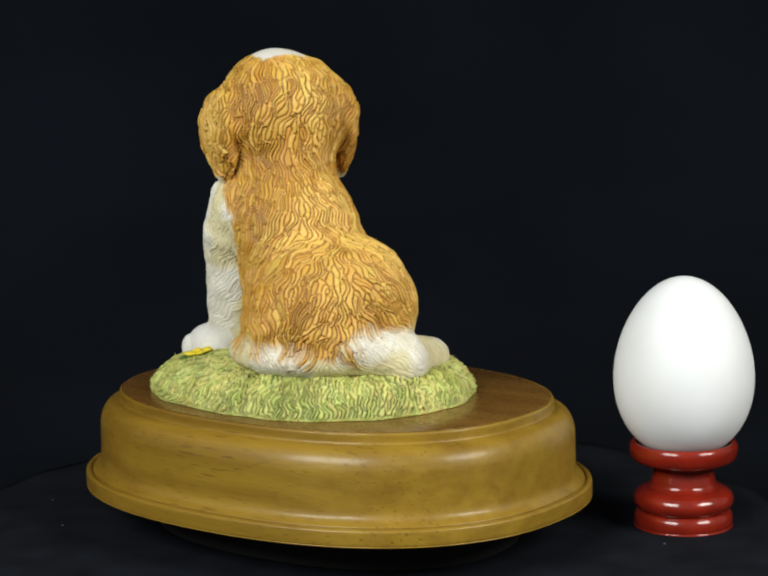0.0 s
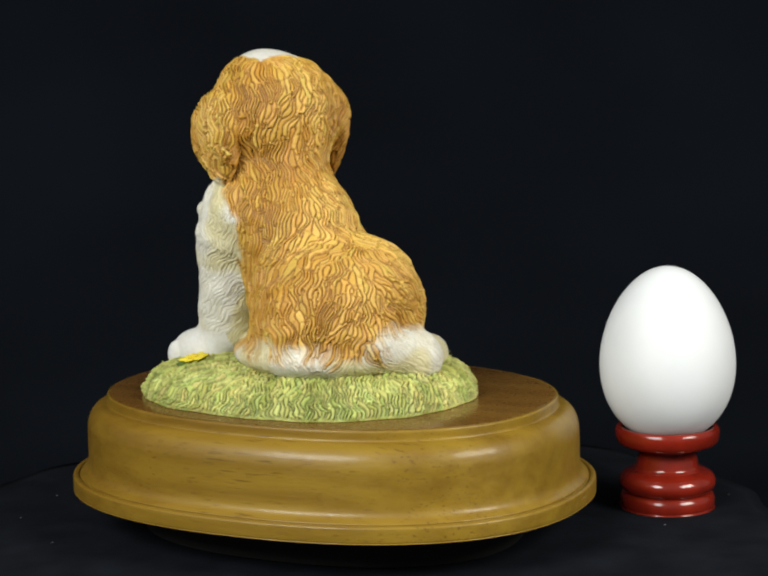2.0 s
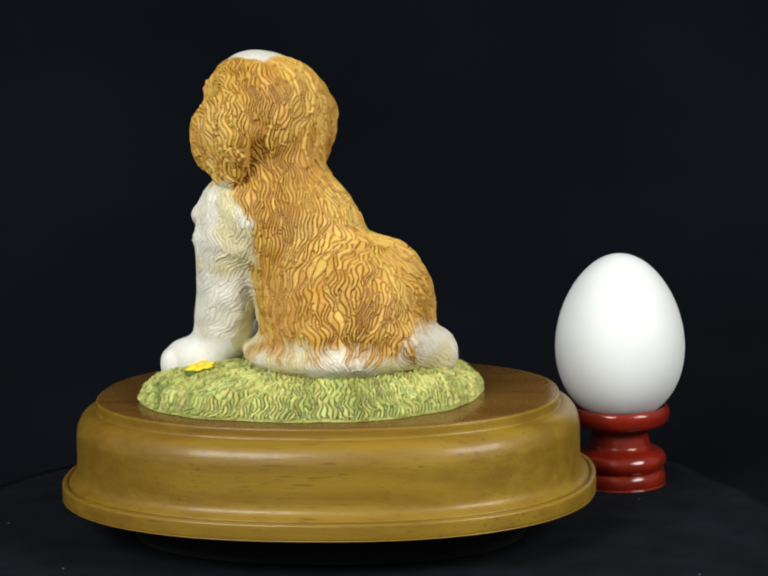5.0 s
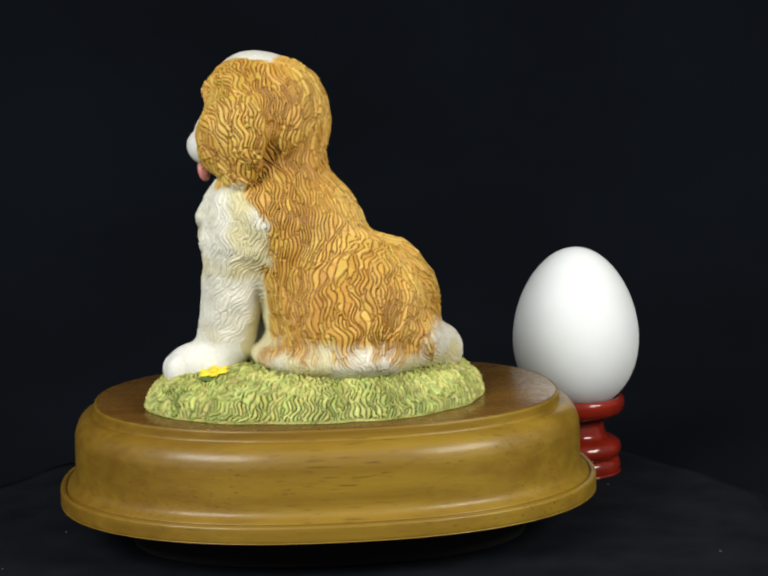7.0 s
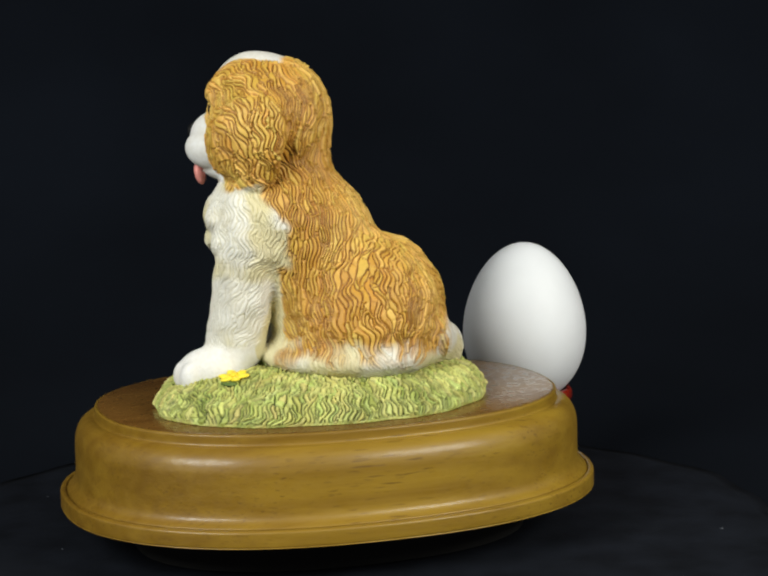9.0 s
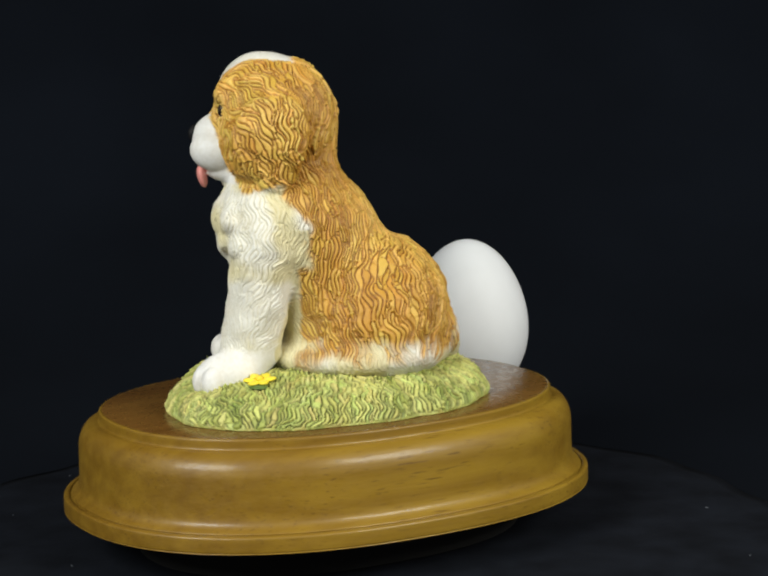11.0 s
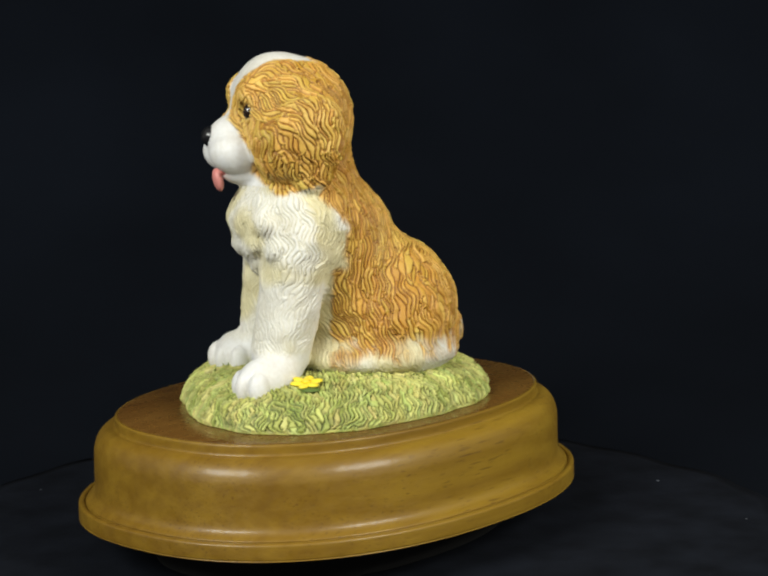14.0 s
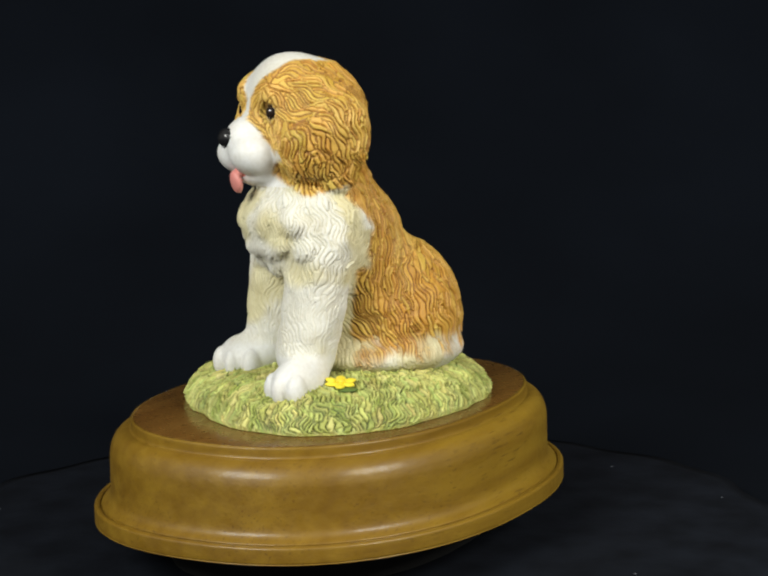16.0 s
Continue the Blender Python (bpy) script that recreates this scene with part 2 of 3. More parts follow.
def locks(fn, coarse, verts, flow, count, span, pitch, gap, least, rng, steps, wave=(0.75, 0.9)):
    """Wavy locks over a surface; what carve() gives for each point, the locks' number and their roots."""
    seeds = coarse[rng.permutation(len(coarse))[:count]]
    size = np.clip(wave[0] + wave[1] * soft_noise(seeds, 0.06), 0.25, 1.25)
    pts, tan = strands(fn, seeds, flow, rng.uniform(*span, len(seeds)), size, pitch, rng, steps=steps, loose=0.7)
    flat, ft, number, place = part_strands(pts, tan, gap, least)
    roots = flat[np.unique(number, return_index=True)[1]]
    return carve(verts, flat, ft, number, place), number.max() + 1, roots


# ---- shapes as distance functions, mm ----
def ellipsoid(p, centre, radii, yaw=0.0, pitch=0.0):
    q = p - np.array(centre)
    a = radians(yaw)
    x = q[:, 0] * math.cos(a) + q[:, 1] * math.sin(a)
    y = -q[:, 0] * math.sin(a) + q[:, 1] * math.cos(a)
    z = q[:, 2]
    if pitch:
        b = radians(pitch)
        x, z = x * math.cos(b) + z * math.sin(b), -x * math.sin(b) + z * math.cos(b)
    x, y, z = x / radii[0], y / radii[1], z / radii[2]
    k0 = np.sqrt(x * x + y * y + z * z)
    x, y, z = x / radii[0], y / radii[1], z / radii[2]
    return k0 * (k0 - 1) / np.sqrt(x * x + y * y + z * z + 1e-12)


def limb(p, a, b, ra, rb):
    a, b = np.array(a, float), np.array(b, float)
    t = np.clip(((p - a) @ (b - a)) / ((b - a) @ (b - a)), 0, 1)
    return np.linalg.norm(p - a - t[:, None] * (b - a), axis=-1) - (ra + (rb - ra) * t)


def blend(a, b, k):
    h = np.clip(0.5 + 0.5 * (b - a) / k, 0, 1)
    return b + (a - b) * h - k * h * (1 - h)


# ---- the puppy's plan, mm, in the turntable's space ----
HEAD = np.array([-18.5, 12.0, 0.0])
FACING = 110.0
FWD = np.array([math.cos(radians(FACING)), math.sin(radians(FACING)), 0])
LEFT = np.array([-FWD[1], FWD[0], 0])


EYE = (15.6, 9.0, 135.0)
MID = -1.2


def at_head(fwd, left, z):
    return HEAD + FWD * fwd + LEFT * left + np.array([0, 0, z])


def puppy_features(p):
    """Eyes, nose and tongue: a paint slot and a distance for each."""
    e = lambda f, l, z, r, pitch=0.0: ellipsoid(p, at_head(f, l, z), r, FACING, pitch)
    out = [(1, e(EYE[0] + 0.1, MID + EYE[1] * s, EYE[2], (2.0, 1.9, 2.35))) for s in (1, -1)]
    out.append((2, e(25.9, -3.0, 127.7, (2.2, 3.1, 2.8), 10)))
    out.append((3, np.minimum(e(23.9, -0.8, 114.7, (1.5, 2.8, 3.5), -12), e(21.6, -0.8, 117.4, (3.4, 2.7, 1.2)))))
    return out


def puppy_shape(p):
    e = lambda f, l, z, r, pitch=0.0: ellipsoid(p, at_head(f, l, z), r, FACING, pitch)
    # trunk and haunches
    d = ellipsoid(p, (-20.1, 12.9, 101.2), (19.2, 22, 17.2), FACING)
    d = blend(d, ellipsoid(p, (-12.1, 0.1, 86.6), (18, 19.5, 27.8), FACING), 8)
    d = blend(d, ellipsoid(p, (-6.1, -14.1, 70.9), (22.9, 21.7, 23.7), 0), 7)
    d = blend(d, ellipsoid(p, (4.1, -10.9, 72.3), (18.1, 19.8, 22.3), 20), 5)
    d = blend(d, ellipsoid(p, (-18.1, -8, 68.1), (12.3, 21.8, 18.6), -8), 4)
    d = blend(d, ellipsoid(p, (-8.5, -7.2, 60), (27, 28.5, 8), 0), 4)
    d = blend(d, limb(p, (-16.9, 7.7, 108.4), (-17, 11.7, 123.4), 13.4, 16), 6)
    # forelegs and paws
    for leg in (((-33.6, 10.5, 93.7), (-34.2, 16.6, 63.8), 9.8, 8.9, (-42.3, 19.6, 57), (10.3, 6.6, 7.1)),
                ((-9.9, 17.8, 92.2), (-8.6, 23.1, 64.2), 10.8, 8.6, (-8.5, 30.8, 59.2), (8.7, 9.6, 6.9))):
        d = blend(d, limb(p, leg[0], leg[1], leg[2], leg[3]), np.clip(1.4 + 0.2 * (p[:, 2] - 76), 1.4, 4))
        c, r = np.array(leg[4]), leg[5]
        d = blend(d, ellipsoid(p, c, r, FACING + 22), 3)
        w = radians(FACING + 22)
        for s in (-0.62, 0.0, 0.62):
            q = c + np.array([math.cos(w), math.sin(w), 0]) * r[0] * (0.78 - 0.26 * abs(s)) + np.array([-math.sin(w), math.cos(w), 0]) * s * r[1] + np.array([0, 0, -1.2])
            d = blend(d, ellipsoid(p, q, (3.6, 2.75, 4.6), FACING + 22), 0.5)
    # tail curled round to the side
    d = blend(d, limb(p, (1.9, -29.6, 64.3), (17, -23.7, 58.7), 7.5, 7.9), 3)
    d = blend(d, limb(p, (17, -23.7, 58.7), (26.9, -2.7, 55.6), 7.9, 6.0), 2)
    # chest tufts
    for l, z, r in ((6, 104, 5.5), (-6, 103.5, 6), (14.5, 103, 5.5), (9.5, 96.5, 6), (-1.5, 95.5, 5.5), (16.5, 96, 5.5), (-13, 98.5, 5.5), (4, 89.8, 5), (12.5, 90.5, 5), (-9, 91, 5)):
        f = 1.4 + 19.2 * math.sqrt(max(0.05, 1 - ((l - 1.2) / 22) ** 2 - ((z - 101.2) / 17.2) ** 2)) - 3.0
        d = blend(d, e(f, l, z, (r * 0.52, r * 1.0, r * 0.72), 24), 1.6)
    # head
    h = e(0.9, -1.4, 132.0, (18.2, 21.2, 18.8))
    h = blend(h, e(6.4, -0.3, 138.8, (11.7, 13.1, 12.9)), 4)
    for s in (1, -1):
        h = blend(h, e(6.2, MID + 13.2 * s, 124.0, (9.8, 9.3, 10.7)), 5)
    h = blend(h, e(17.8, -1.8, 127.0, (8.9, 7.2, 7.3), -14), 2.5)
    for s in (1, -1):
        h = blend(h, e(18.6, MID - 0.4 + 4.0 * s, 122.6, (8.4, 6.8, 6.4), 6), 1.3)
    h = blend(h, e(14.8, MID, 116.6, (7.8, 7.0, 3.9)), 0.9)
    for s in (1, -1):
        h = blend(h, e(13.4, MID + 7.0 * s, 140.0, (5.2, 4.8, 4.8)), 2.0)
    for s in (1, -1):
        h = np.maximum(h, -e(EYE[0] + 2.4, MID + EYE[1] * s, EYE[2], (3.6, 2.9, 3.1)))
    for _, g in puppy_features(p):
        h = blend(h, g, 0.3)
    d = blend(d, h, 2.5)
    # hanging ears
    for s in (1, -1):
        out = 20.1 if s == 1 else 20.9
        ear = blend(e(-0.1, out * s, 128.8, (9.8, 3.3, 10.4)), e(0.2, (out - 1.3) * s, 121.0, (6.8, 3.0, 10.2)), 4)
        front = (p - HEAD) @ FWD
        d = blend(d, ear, np.clip(1.5 + 0.4 * (p[:, 2] - 119), 1.5, 5.5) + 4.5 * smooth_step(front, -3, 6) * smooth_step(p[:, 2], 112, 118) * smooth_step(137 - p[:, 2], 0, 7))
    return d


MOUND = (-8.4, 3.7)
BOARD_TOP = 44.6


def mound_polar(p):
    x, y = p[:, 0] - MOUND[0], p[:, 1] - MOUND[1]
    th = np.arctan2(y, x)
    edge = 49.1 + 1.62 * np.cos(2 * th) - 2.57 * np.sin(2 * th) - 2.03 * np.cos(3 * th) + 1.09 * np.sin(3 * th) - 1.03 * np.sin(4 * th)
    edge = edge + 0.35 * np.sin(11 * th + 2.0) + 0.3 * np.sin(19 * th)
    return np.hypot(x, y) / edge


def mound_shape(p):
    """A flat-topped swelling with a steep edge."""
    r = mound_polar(p)
    h = np.maximum(p[:, 2] - BOARD_TOP, -4) / 12.6
    k = np.abs(r) ** 5 + np.sign(h) * np.abs(h) ** 1.8
    return np.maximum((np.maximum(k, 0.0) ** 0.4 - 1) * 14.0, BOARD_TOP + 0.05 - p[:, 2])


# ---- setting ----
def superoval(a, b, n=192, power=2.27769):
    out = []
    for s in np.linspace(0, 2 * math.pi, n, endpoint=False):
        c, q = math.cos(s), math.sin(s)
        e = 2 / power
        out.append((math.copysign(abs(c) ** e, c) * a, math.copysign(abs(q) ** e, q) * b))
    return out


def build_setting():
    # the table under the turntable and the hanging cloth behind it: one swept sheet
    arc = [(0.12 + 0.55 * math.sin(q), -0.008 + 0.55 * (1 - math.cos(q))) for q in np.linspace(0, math.pi / 2, 28)]
    prof = [(y, -0.008) for y in np.linspace(-1.6, 0.05, 12)] + arc + [(0.67, 0.8), (0.67, 1.2), (0.67, 1.7)]
    xs = np.linspace(-1.6, 1.6, 60)
    verts = [(x, y + 0.010 * math.sin(x * 9 + 1) * max(0.0, y - 0.3), z) for y, z in prof for x in xs]
    m = len(xs)
    faces = [(i * m + j, i * m + j + 1, (i + 1) * m + j + 1, (i + 1) * m + j) for i in range(len(prof) - 1) for j in range(m - 1)]
    ob = mesh_object("backdrop", verts, faces, [M_BACKCLOTH])
    tagged(ob, "black cloth backdrop swept down over the table", "backdrop", kind="structure")


def build_turntable():
    prof = finer([(0.02, -0.0078), (0.131, -0.0078), (0.136, -0.0076), (0.1374, -0.0062), (0.1374, -0.0025), (0.1368, -0.0006), (0.134, 0.0), (0.07, 0.0), (0.002, 0.0)], 3)
    root = tagged(new("turntable"), "round turntable covered in dark wrinkled cloth", "turntable")
    n = 160
    rings = []
    for r, z in prof:
        ring = []
        for a in np.linspace(0, 2 * math.pi, n, endpoint=False):
            lip = max(0.0, min(1.0, (r - 0.11) / 0.03))
            rr = r + lip * (0.0016 * math.sin(9 * a) + 0.0011 * math.sin(23 * a + 1))
            ring.append((rr * math.cos(a), rr * math.sin(a), z))
        rings.append(ring)
    mesh_object("cloth_cover", *ring_loft(rings), [M_CLOTH], root)
    rng = np.random.default_rng(3)
    verts, faces = [], []
    for _ in range(14):
        a, r, k = rng.uniform(0, 2 * math.pi), math.sqrt(rng.uniform(0.085 ** 2, 0.132 ** 2)), rng.uniform(0.15, 0.4)
        v, fc = ball((r * math.cos(a) * 1000, r * math.sin(a) * 1000, 0.12), (k * rng.uniform(1, 2.5), k, 0.15), rng.uniform(0, 3), n=6, m=4)
        faces += [tuple(q) for q in fc + len(verts)]
        verts += [tuple(q) for q in v / 1000]
    tagged(mesh_object("lint", verts, faces, [M_LINT], root, label="specks of pale lint on the dark cloth"), kind="stuff")
    return root


def build_music_box():
    root = tagged(new("music_box"), "oval golden-brown varnished wooden music box base with moulded edge", "music box")
    box = pose(-0.00413, 0.00384, 0, 0, 0, -38.343)
    A, B = 0.08433, 0.06531

    def band(name, profile, mat, label=""):
        rings = []
        for d, z in profile:
            rings.append([tuple(box @ Vector((x, y, z / 1000))) for x, y in superoval(A - d / 1000, B - d / 1000)])
        return mesh_object(name, *ring_loft(rings), [mat], root, label=label)

    band("bottom_rim", finer([(12, 13.9), (1.0, 13.9), (0.25, 14.2), (0, 14.9), (0, 17.9), (0.12, 18.6), (0.5, 18.95), (1.2, 19.0), (1.8, 18.8), (2.5, 18.5), (12, 18.5)], 3), M_WOOD)
    band("moulded_body", finer([(14, 18.51), (3.0, 18.51), (2.45, 18.7), (2.3, 19.2), (2.9, 19.7), (3.7, 20.3), (4.4, 21.2), (4.8, 22.5), (4.95, 25.0), (5.05, 33), (5.3, 35.6), (6.0, 37.8), (7.2, 39.6), (8.8, 40.7), (10.2, 41.1), (11.0, 41.15), (11.3, 41.5), (11.4, 42.2), (11.4, 43.7), (11.55, 44.25), (12.0, 44.5), (12.6, 44.52), (20, 44.52)], 3), M_WOOD)
    band("top_board", [(13, 44.3), (12.3, 44.53), (12.6, 44.6), (30, 44.6), (50, 44.6)], M_TOP, "darker polished wooden top board")
    foot = [(26, 0.3), (22, 0.6), (22, 13.8), (26, 13.88)]
    band("foot", foot, M_FELT, "black felt foot")
    return root


def build_egg():
    """Widest below the middle, blunt end down."""
    rows = []
    for i in range(49):
        u = math.pi * i / 48
        z = 0.0289 * (1 - math.cos(u))
        w = 0.0220 * math.sin(u) * (1.0 - 0.115 * ((z - 0.0289) / 0.0289))
        rows.append((max(w, 1e-5), z))
    k = 0.0220 / max(r for r, _ in rows)
    ob = turned("egg", [(r * k, z) for r, z in rows], M_SHELL, n=72)
    return tagged(ob, "smooth white egg standing upright in red stand", "egg")


def build_stand():
    root = tagged(new("egg_stand"), "turned red lacquered wooden egg stand with two beads", "egg stand")
    ring = [(9.0, 20.5), (13.5, 20.6), (15.8, 21.4), (16.7, 23.0), (17.0, 25.0), (16.6, 26.6), (15.6, 27.2), (14.6, 26.8), (13.5, 25.0), (9, 23.0), (0.3, 22.0)]
    neck = [(8.0, 12.0), (11.4, 12.3), (10.4, 13.4), (10.0, 15.2), (9.6, 17.4), (9.7, 19.4), (10.8, 20.55), (8.0, 20.7)]
    bead = [(9.0, 5.2), (13.4, 5.4), (14.8, 6.2), (15.7, 7.8), (15.7, 9.4), (14.8, 11.0), (12.8, 12.2), (11.0, 12.7), (8.0, 12.8)]
    foot = [(0.3, 0.0), (14.4, 0.0), (15.2, 0.5), (15.5, 1.7), (15.4, 3.4), (14.8, 4.7), (13.6, 5.4), (9.0, 5.6)]
    for name, prof in (("cup", ring), ("neck", neck), ("bead", bead), ("foot", foot)):
        turned(name, [(r / 1000, z / 1000) for r, z in finer(prof, 3)], M_LACQUER, root)
    return root


def tint(base, rng, n, spread_):
    k = 1 + spread_ * rng.uniform(-1, 1, (n, 1))
    return np.asarray(base)[None, :] * k


def smooth_step(x, a, b):
    t = np.clip((x - a) / (b - a), 0, 1)
    return t * t * (3 - 2 * t)


def white_share(p):
    """1 where the coat is painted white, 0 where it is ginger."""
    rel = p - HEAD
    f, l, z = rel @ FWD, rel @ LEFT, p[:, 2]
    wob = 2.4 * soft_noise(p, 0.16)
    head = smooth_step(z + 0.25 * f, 112, 114)
    muzzle = smooth_step(f - 0.55 * (z - 122) * (z > 122) - 0.12 * np.abs(l) + wob * 0.4, 13.5, 15.5)
    blaze = smooth_step(0.6 * wob + 1.3 + 0.64 * np.maximum(z - 139, 0) - np.abs(l - MID), -1, 1) * smooth_step(f + 0.8 * wob, -5.5, -2.5) * smooth_step(z, 131, 134)
    chin = smooth_step(f + wob * 0.5 - 0.9 * (z - 113), 10, 13) * (z < 122)
    on_head = np.maximum(np.maximum(muzzle, blaze), chin)
    chest = smooth_step(f + 1.3 * wob + 2.6 * smooth_step(z, 68, 92) * smooth_step(116 - z, 0, 16) - 0.45 * (z - 100) * (z > 100), -9, -5)
    thigh = smooth_step(9.0 - np.abs(z - 72), -9, -5) * smooth_step(-6.0 - f, -1, 1)
    hem = smooth_step(60.9 + wob * 2.2 - z, -6.0, 3.5)
    tail = smooth_step(p[:, 0] + 0.25 * (-10 - p[:, 1]), 6, 15) * smooth_step(67 + 1.6 * wob - z, -4, 3)
    body = np.maximum(np.maximum(chest * (1 - thigh), hem), tail)
    return np.clip(head * on_head + (1 - head) * body, 0, 1)


def build_puppy():
    rng = np.random.default_rng(7)
    coarse, quads = surface(puppy_shape, (-58, -48, 50), (42, 52, 158), 0.62)

    def fall(p):
        rel = p - HEAD
        f, l, z = rel @ FWD, rel @ LEFT, p[:, 2]
        out = np.tile([0.0, 0.0, -1.0], (len(p), 1)) - 0.25 * FWD
        head = (z > 114)[:, None]
        # brushed back over the brow, parted along the spine, fanned out over the rump
        out = out - head * 1.3 * FWD * (np.clip(f / 12, 0, 1) * np.clip((z - 124) / 10, 0, 1))[:, None]
        trunk = smooth_step(116 - z, 0, 8) * smooth_step(2 - f, 0, 6)
        out = out + 0.7 * LEFT * (trunk * np.clip(l / 9, -1, 1))[:, None]
        low = (z < 92)[:, None]
        rump = np.stack([p[:, 0] + 6, p[:, 1] + 8, 0 * p[:, 0]], -1) / 30
        out = out + low * 0.6 * rump
        swirl = np.stack([soft_noise(p, 0.05), soft_noise(p + 40, 0.05), 0.5 * soft_noise(p - 25, 0.05)], -1)
        return out + 0.95 * swirl

    verts, faces = finer_mesh(coarse, quads, puppy_shape)
    normal = point_normals(verts, faces)
    furred = coarse[coarse[:, 2] > 54]
    (own, border, middle, along), n, roots = locks(puppy_shape, furred, verts, fall, 22000, (10, 17), 8.4, 0.47, 6, rng, 19, (0.75, 0.8))
    white = white_share(verts)
    white = np.clip(white + (rng.uniform(-0.5, 0.5, n)[own] + 0.05) * 3.4 * white * (1 - white), 0, 1)
    rel = verts - HEAD
    f, z = rel @ FWD, verts[:, 2]
    bare = np.maximum(smooth_step(f, 11.5, 14) * (z > 113) * (z < 134) * white, smooth_step(66 - 0.4 * (z - 60), z - 2, z + 2) * (f > 2))
    bare = np.maximum(bare, 0.8 * smooth_step(z, 128, 134) * white)
    slot = np.zeros(len(verts), int)
    smooth = np.zeros(len(verts))
    rimmed = np.zeros(len(verts))
    for k, g in puppy_features(verts):
        slot[g < 0.22] = k
        smooth = np.maximum(smooth, smooth_step(0.9 - g, 0, 0.6))
        if k == 1:
            rimmed = np.maximum(rimmed, smooth_step(1.1 - g, 0, 0.6))
    bare = np.maximum(bare, smooth)
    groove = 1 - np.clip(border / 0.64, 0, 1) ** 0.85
    # relief: sharp strands, neighbours gathered at like heights, tips standing off; shallow on the white parts
    ruff = white * smooth_step(z, 82, 88) * smooth_step(116 - z, 0, 5)
    fine = (1.0 - 0.66 * white + 0.30 * ruff) * (1 - bare)
    sheaf = soft_noise(roots, 0.30)
    level = (0.55 * sheaf + rng.uniform(-0.22, 0.22, n))[own]
    lump = np.where(z > 68, soft_noise(verts, 0.16), 0.0) * (1.1 + 0.5 * ruff) * (1 - bare)
    height = fine * (0.36 - 0.95 * groove + level * (1 - groove) + 0.22 * (along - 0.5)) + 0.6 * lump
    verts = verts + normal * height[:, None]
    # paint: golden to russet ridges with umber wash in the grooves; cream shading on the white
    patch = np.clip(0.5 + 0.95 * soft_noise(roots, 0.055) + 0.35 * sheaf + rng.uniform(-0.2, 0.2, n), 0, 1)
    for s in (1, -1):
        behind = np.linalg.norm(roots - at_head(-8.5, 19.0 * s, 119.0), axis=-1)
        patch = np.clip(patch - 0.8 * np.exp(-(behind / 9.0) ** 2), 0, 1)
    patch = patch[own][:, None]
    crest = np.clip((border - 0.10) / 0.65, 0, 1)[:, None]
    russet = np.array([0.40, 0.165, 0.013]) * (1 - patch) + np.array([0.57, 0.29, 0.033]) * patch
    ridge = np.array([0.58, 0.310, 0.038]) * (1 - patch) + np.array([0.88, 0.60, 0.150]) * patch
    gold = russet * (1 - crest) + ridge * crest
    gold = gold * (1 + 0.06 * rng.uniform(-1, 1, (n, 3)))[own]
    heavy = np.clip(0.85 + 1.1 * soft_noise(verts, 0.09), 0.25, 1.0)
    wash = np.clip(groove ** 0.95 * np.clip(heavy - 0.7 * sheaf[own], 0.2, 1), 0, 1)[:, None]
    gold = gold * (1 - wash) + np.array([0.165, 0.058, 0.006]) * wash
    milk = tint((0.80, 0.795, 0.745), rng, n, 0.03)[own]
    tone = np.clip(0.55 + 0.9 * soft_noise(verts, 0.06), 0, 1)[:, None]
    pale = (groove ** 1.2)[:, None] * tone * 0.65
    milk = milk * (1 - pale) + np.array([0.46, 0.40, 0.17]) * pale
    stain = 0.7 * smooth_step(soft_noise(verts, 0.085) + 0.18 * ruff + 0.22 * smooth_step(6 - f, 0, 8) * (z > 66) * (z < 100) + 0.25 * smooth_step(68 - z, 0, 6) * (f < 2), 0.0, 0.45)[:, None]
    milk = milk * (1 - stain) + np.array([0.68, 0.61, 0.31]) * stain
    clean = np.array([0.80, 0.805, 0.81])
    milk = milk + (clean - milk) * bare[:, None]
    share = white[:, None]
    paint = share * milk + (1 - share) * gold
    paint = paint + (np.array([0.62, 0.45, 0.20]) - paint) * (0.7 * rimmed * (1 - white))[:, None]
    slots = np.sort(slot[faces], 1)[:, 2]

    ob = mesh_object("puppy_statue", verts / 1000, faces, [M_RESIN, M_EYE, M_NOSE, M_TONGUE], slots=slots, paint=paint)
    return tagged(ob, "ginger and white painted resin puppy sitting on grass, tongue out", "dog figurine")


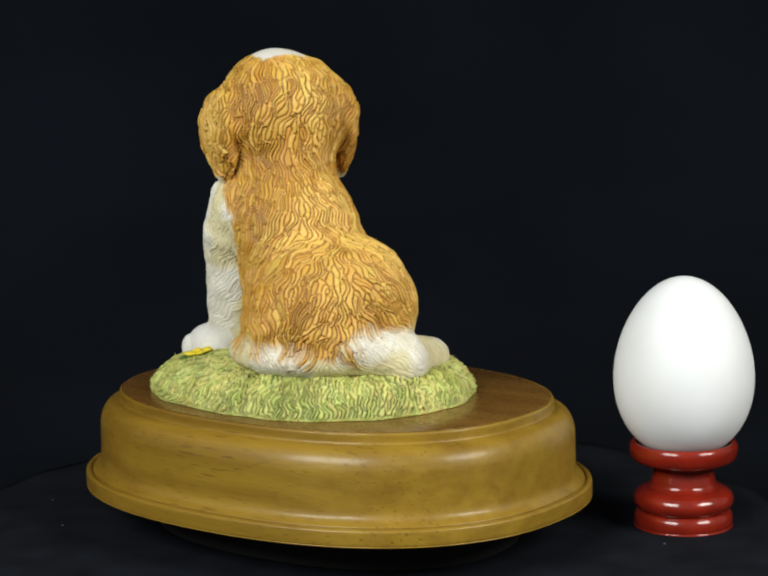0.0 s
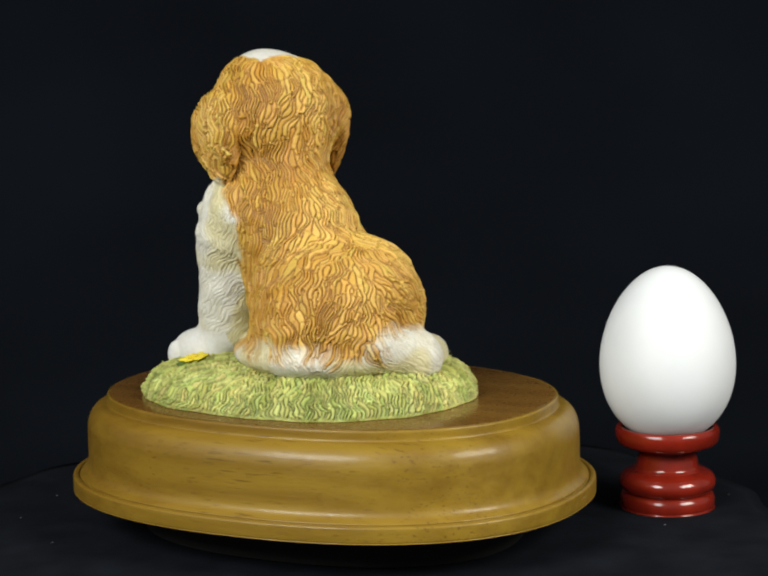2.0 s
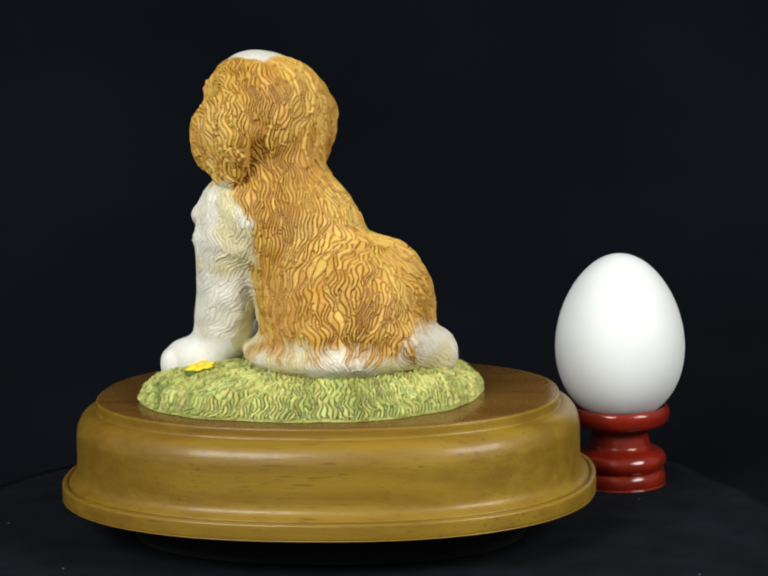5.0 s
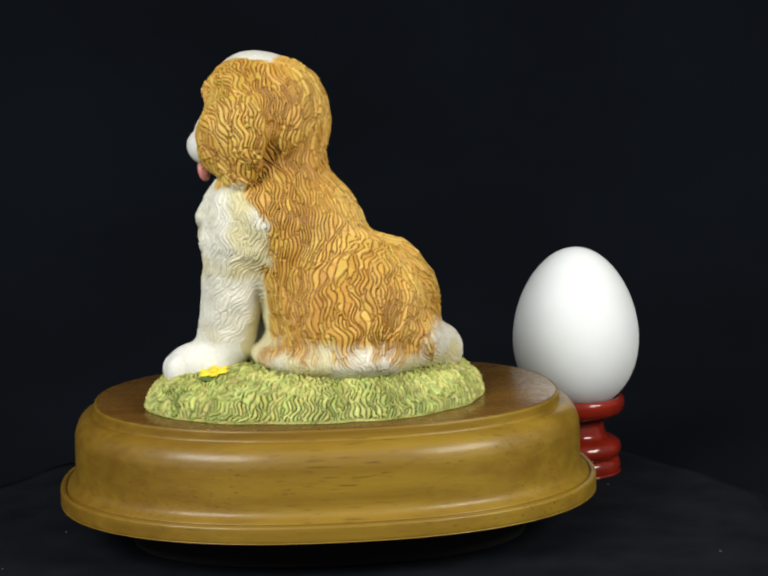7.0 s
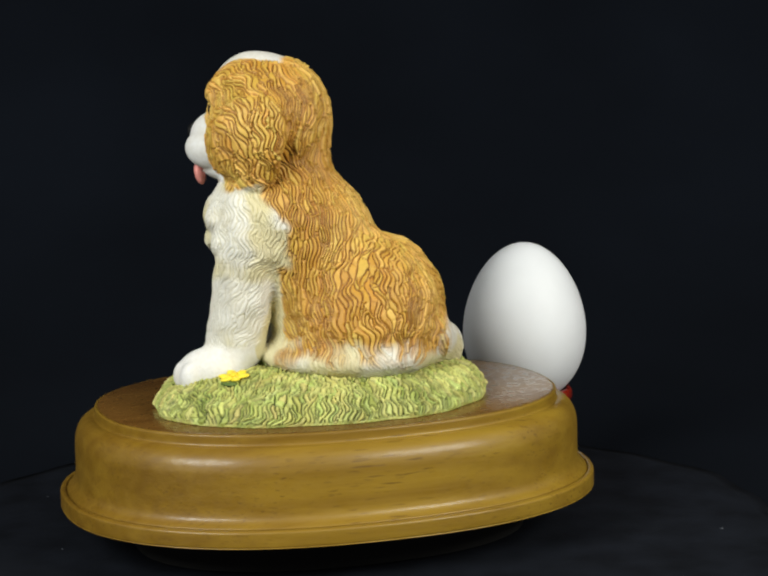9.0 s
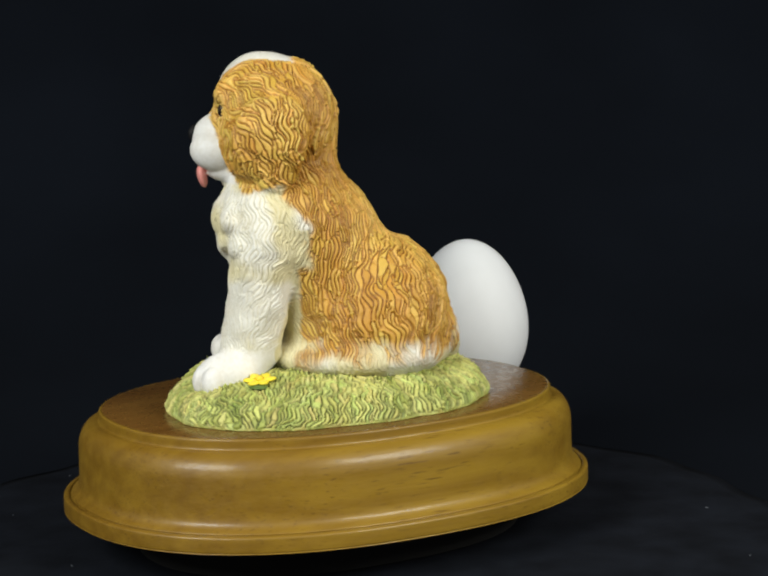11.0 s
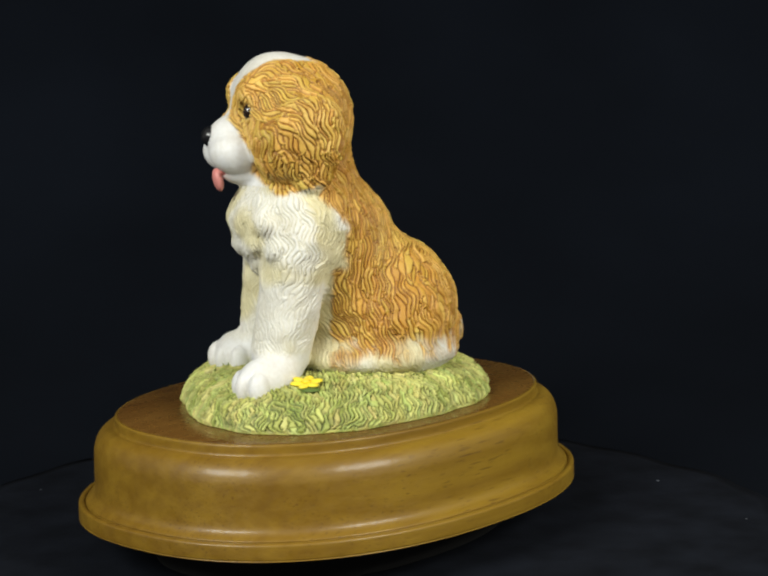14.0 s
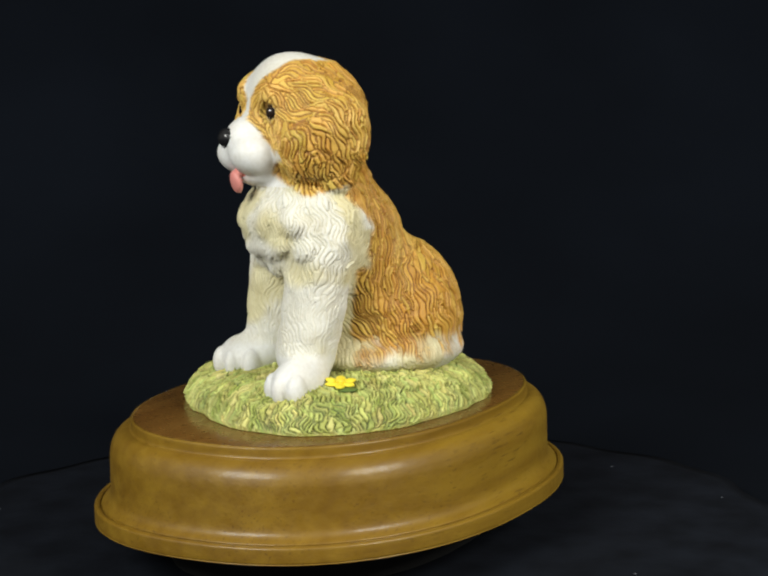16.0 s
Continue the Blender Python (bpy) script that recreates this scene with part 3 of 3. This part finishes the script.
def grass_blades(coarse, rng):
    """Short curved blades that stand up round the paws and haunches."""
    gap = puppy_shape(coarse)
    near = coarse[(gap > 0.2) & (gap < 3.2) & (mound_polar(coarse) < 0.93) & (coarse[:, 2] > 52)]
    near = near[rng.permutation(len(near))[:140]]
    out, _ = gradient(puppy_shape, near)
    verts, faces, shade = [], [], []
    for p, o in zip(near, out):
        o = np.array([o[0], o[1], 0.0]) + 0.5 * rng.normal(size=3) * np.array([1, 1, 0])
        o /= max(np.linalg.norm(o), 1e-6)
        side = np.array([-o[1], o[0], 0.0])
        tall, wide, k = rng.uniform(1.2, 2.7), rng.uniform(0.35, 0.6), rng.uniform(0.5, 1.1)
        base = len(verts)
        for t in (0.0, 0.4, 0.75, 1.0):
            c = p + np.array([0, 0, -0.8 + tall * t]) + o * (0.2 + 0.9 * tall * k * t * t * 0.6)
            w = wide * (1 - t) ** 0.7 + 0.05
            verts += [tuple(c + side * w), tuple(c + o * 0.5 * w), tuple(c - side * w), tuple(c - o * 0.35 * w)]
        for j in range(3):
            a = base + 4 * j
            faces += [(a + i, a + (i + 1) % 4, a + 4 + (i + 1) % 4, a + 4 + i) for i in range(4)]
        faces.append((base + 12, base + 13, base + 14, base + 15))
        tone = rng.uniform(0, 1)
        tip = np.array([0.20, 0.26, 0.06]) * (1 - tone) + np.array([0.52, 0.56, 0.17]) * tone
        # blade colour is darkest at the base and full at the tip
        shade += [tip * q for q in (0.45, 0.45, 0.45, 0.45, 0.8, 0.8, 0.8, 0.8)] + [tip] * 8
    return np.array(verts), faces, np.array(shade)


def build_mound():
    rng = np.random.default_rng(11)
    root = tagged(new("grass_mound"), "oval mound of carved yellow-green painted grass on wooden base", "grass mound")
    coarse, quads = surface(mound_shape, (-66, -52, 43), (50, 60, 60), 0.62)

    def flow(p):
        d = p - np.array([MOUND[0], MOUND[1], 0])
        d[:, 2] = 0
        d /= np.maximum(np.linalg.norm(d, axis=-1, keepdims=True), 1e-6)
        d[:, 2] = -0.5
        d[:, 0] += 1.0 * soft_noise(p, 0.06)
        d[:, 1] += 1.0 * soft_noise(p + 31, 0.06)
        return d

    verts, faces = finer_mesh(coarse, quads, mound_shape)
    normal = point_normals(verts, faces)
    grown = coarse[(coarse[:, 2] > 45.2) & (mound_polar(coarse) > 0.3)]
    (own, border, _, along), n, roots = locks(mound_shape, grown, verts, flow, 8000, (4, 8), 6.0, 0.50, 5, rng, 12)
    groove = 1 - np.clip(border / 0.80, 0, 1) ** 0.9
    skirt = smooth_step(verts[:, 2], 45.0, 46.0)
    sheaf = soft_noise(roots, 0.32)
    height = skirt * (0.4 - 1.2 * groove + (0.7 * sheaf + rng.uniform(-0.3, 0.3, n))[own] * (1 - groove) + 0.3 * along)
    verts = verts + normal * height[:, None]
    verts[:, 2] = np.maximum(verts[:, 2], BOARD_TOP + 0.02)
    patch = np.clip(0.62 + 0.6 * soft_noise(roots, 0.08) + 0.4 * sheaf + rng.uniform(-0.25, 0.25, n), 0, 1)[own][:, None]
    blade = np.array([0.30, 0.35, 0.070]) * (1 - patch) + np.array([0.72, 0.74, 0.25]) * patch
    blade = blade * (1 + 0.08 * rng.uniform(-1, 1, (n, 3)))[own]
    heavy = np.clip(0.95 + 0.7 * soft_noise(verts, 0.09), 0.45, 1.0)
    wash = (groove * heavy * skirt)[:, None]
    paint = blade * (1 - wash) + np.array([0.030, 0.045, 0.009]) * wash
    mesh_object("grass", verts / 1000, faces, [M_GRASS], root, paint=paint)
    v, fc, shade = grass_blades(coarse, rng)
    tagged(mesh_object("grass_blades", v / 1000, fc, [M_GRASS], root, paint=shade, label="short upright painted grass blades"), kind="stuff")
    # one yellow flower by the paw
    c = np.array([-46.0, 8.2, 55.0])
    up = gradient(mound_shape, c[None])[0][0]
    side = np.cross(up, [0, 0, 1.0])
    side /= np.linalg.norm(side)
    other = np.cross(up, side)
    c = c - up * mound_shape(c[None])[0] + up * 0.9
    place = lambda q: c + q[:, :1] * side + q[:, 1:2] * other + q[:, 2:3] * up
    v, fc = ball((0, 0, 0), (1.3, 1.3, 0.8), n=14, m=8)
    flower = mesh_object("flower", place(v + np.array([0, 0, 0.8])) / 1000, fc, [M_STAMEN], root, label="yellow painted flower with amber centre")
    v, fc = ball((0, 0, 0), (3.0, 1.7, 0.4), n=12, m=6)
    mesh_object("leaf", place(v + np.array([-1.5, 4.6, -0.2])) / 1000, fc, [M_LEAF], root)
    for i in range(6):
        a = 2 * math.pi * i / 6 + 0.3
        v, fc = ball((0, 0, 0), (2.3 + 0.25 * (i % 2), 1.6, 0.6), n=12, m=6)
        v = v + np.array([2.6, 0, 0])
        v[:, 2] += 0.10 * v[:, 0]
        q = np.stack([v[:, 0] * math.cos(a) - v[:, 1] * math.sin(a), v[:, 0] * math.sin(a) + v[:, 1] * math.cos(a), v[:, 2]], -1)
        mesh_object("petal", place(q) / 1000, fc, [M_PETAL], flower)
    return root


build_setting()
turntable = build_turntable()
music_box = build_music_box()
mound = build_mound()
puppy = build_puppy()
egg = build_egg()
egg_stand = build_stand()

EGG_AT = (0.10656 * math.cos(radians(-2.744)), 0.10656 * math.sin(radians(-2.744)))


def motions():
    """All that stands on the turntable turns with it, evenly."""
    for ob, rest in ((turntable, pose(0, 0, 0)), (music_box, pose(0, 0, 0)), (mound, pose(0, 0, 0)), (puppy, pose(0, 0, 0)),
                     (egg, pose(*EGG_AT, 0.0217)), (egg_stand, pose(*EGG_AT, 0.0))):
        walk(ob, [(k * 0.5, pose(0, 0, 0, 0, 0, SPIN * k * 0.5) @ rest) for k in range(int(SECONDS * 2) + 1)])


motions()
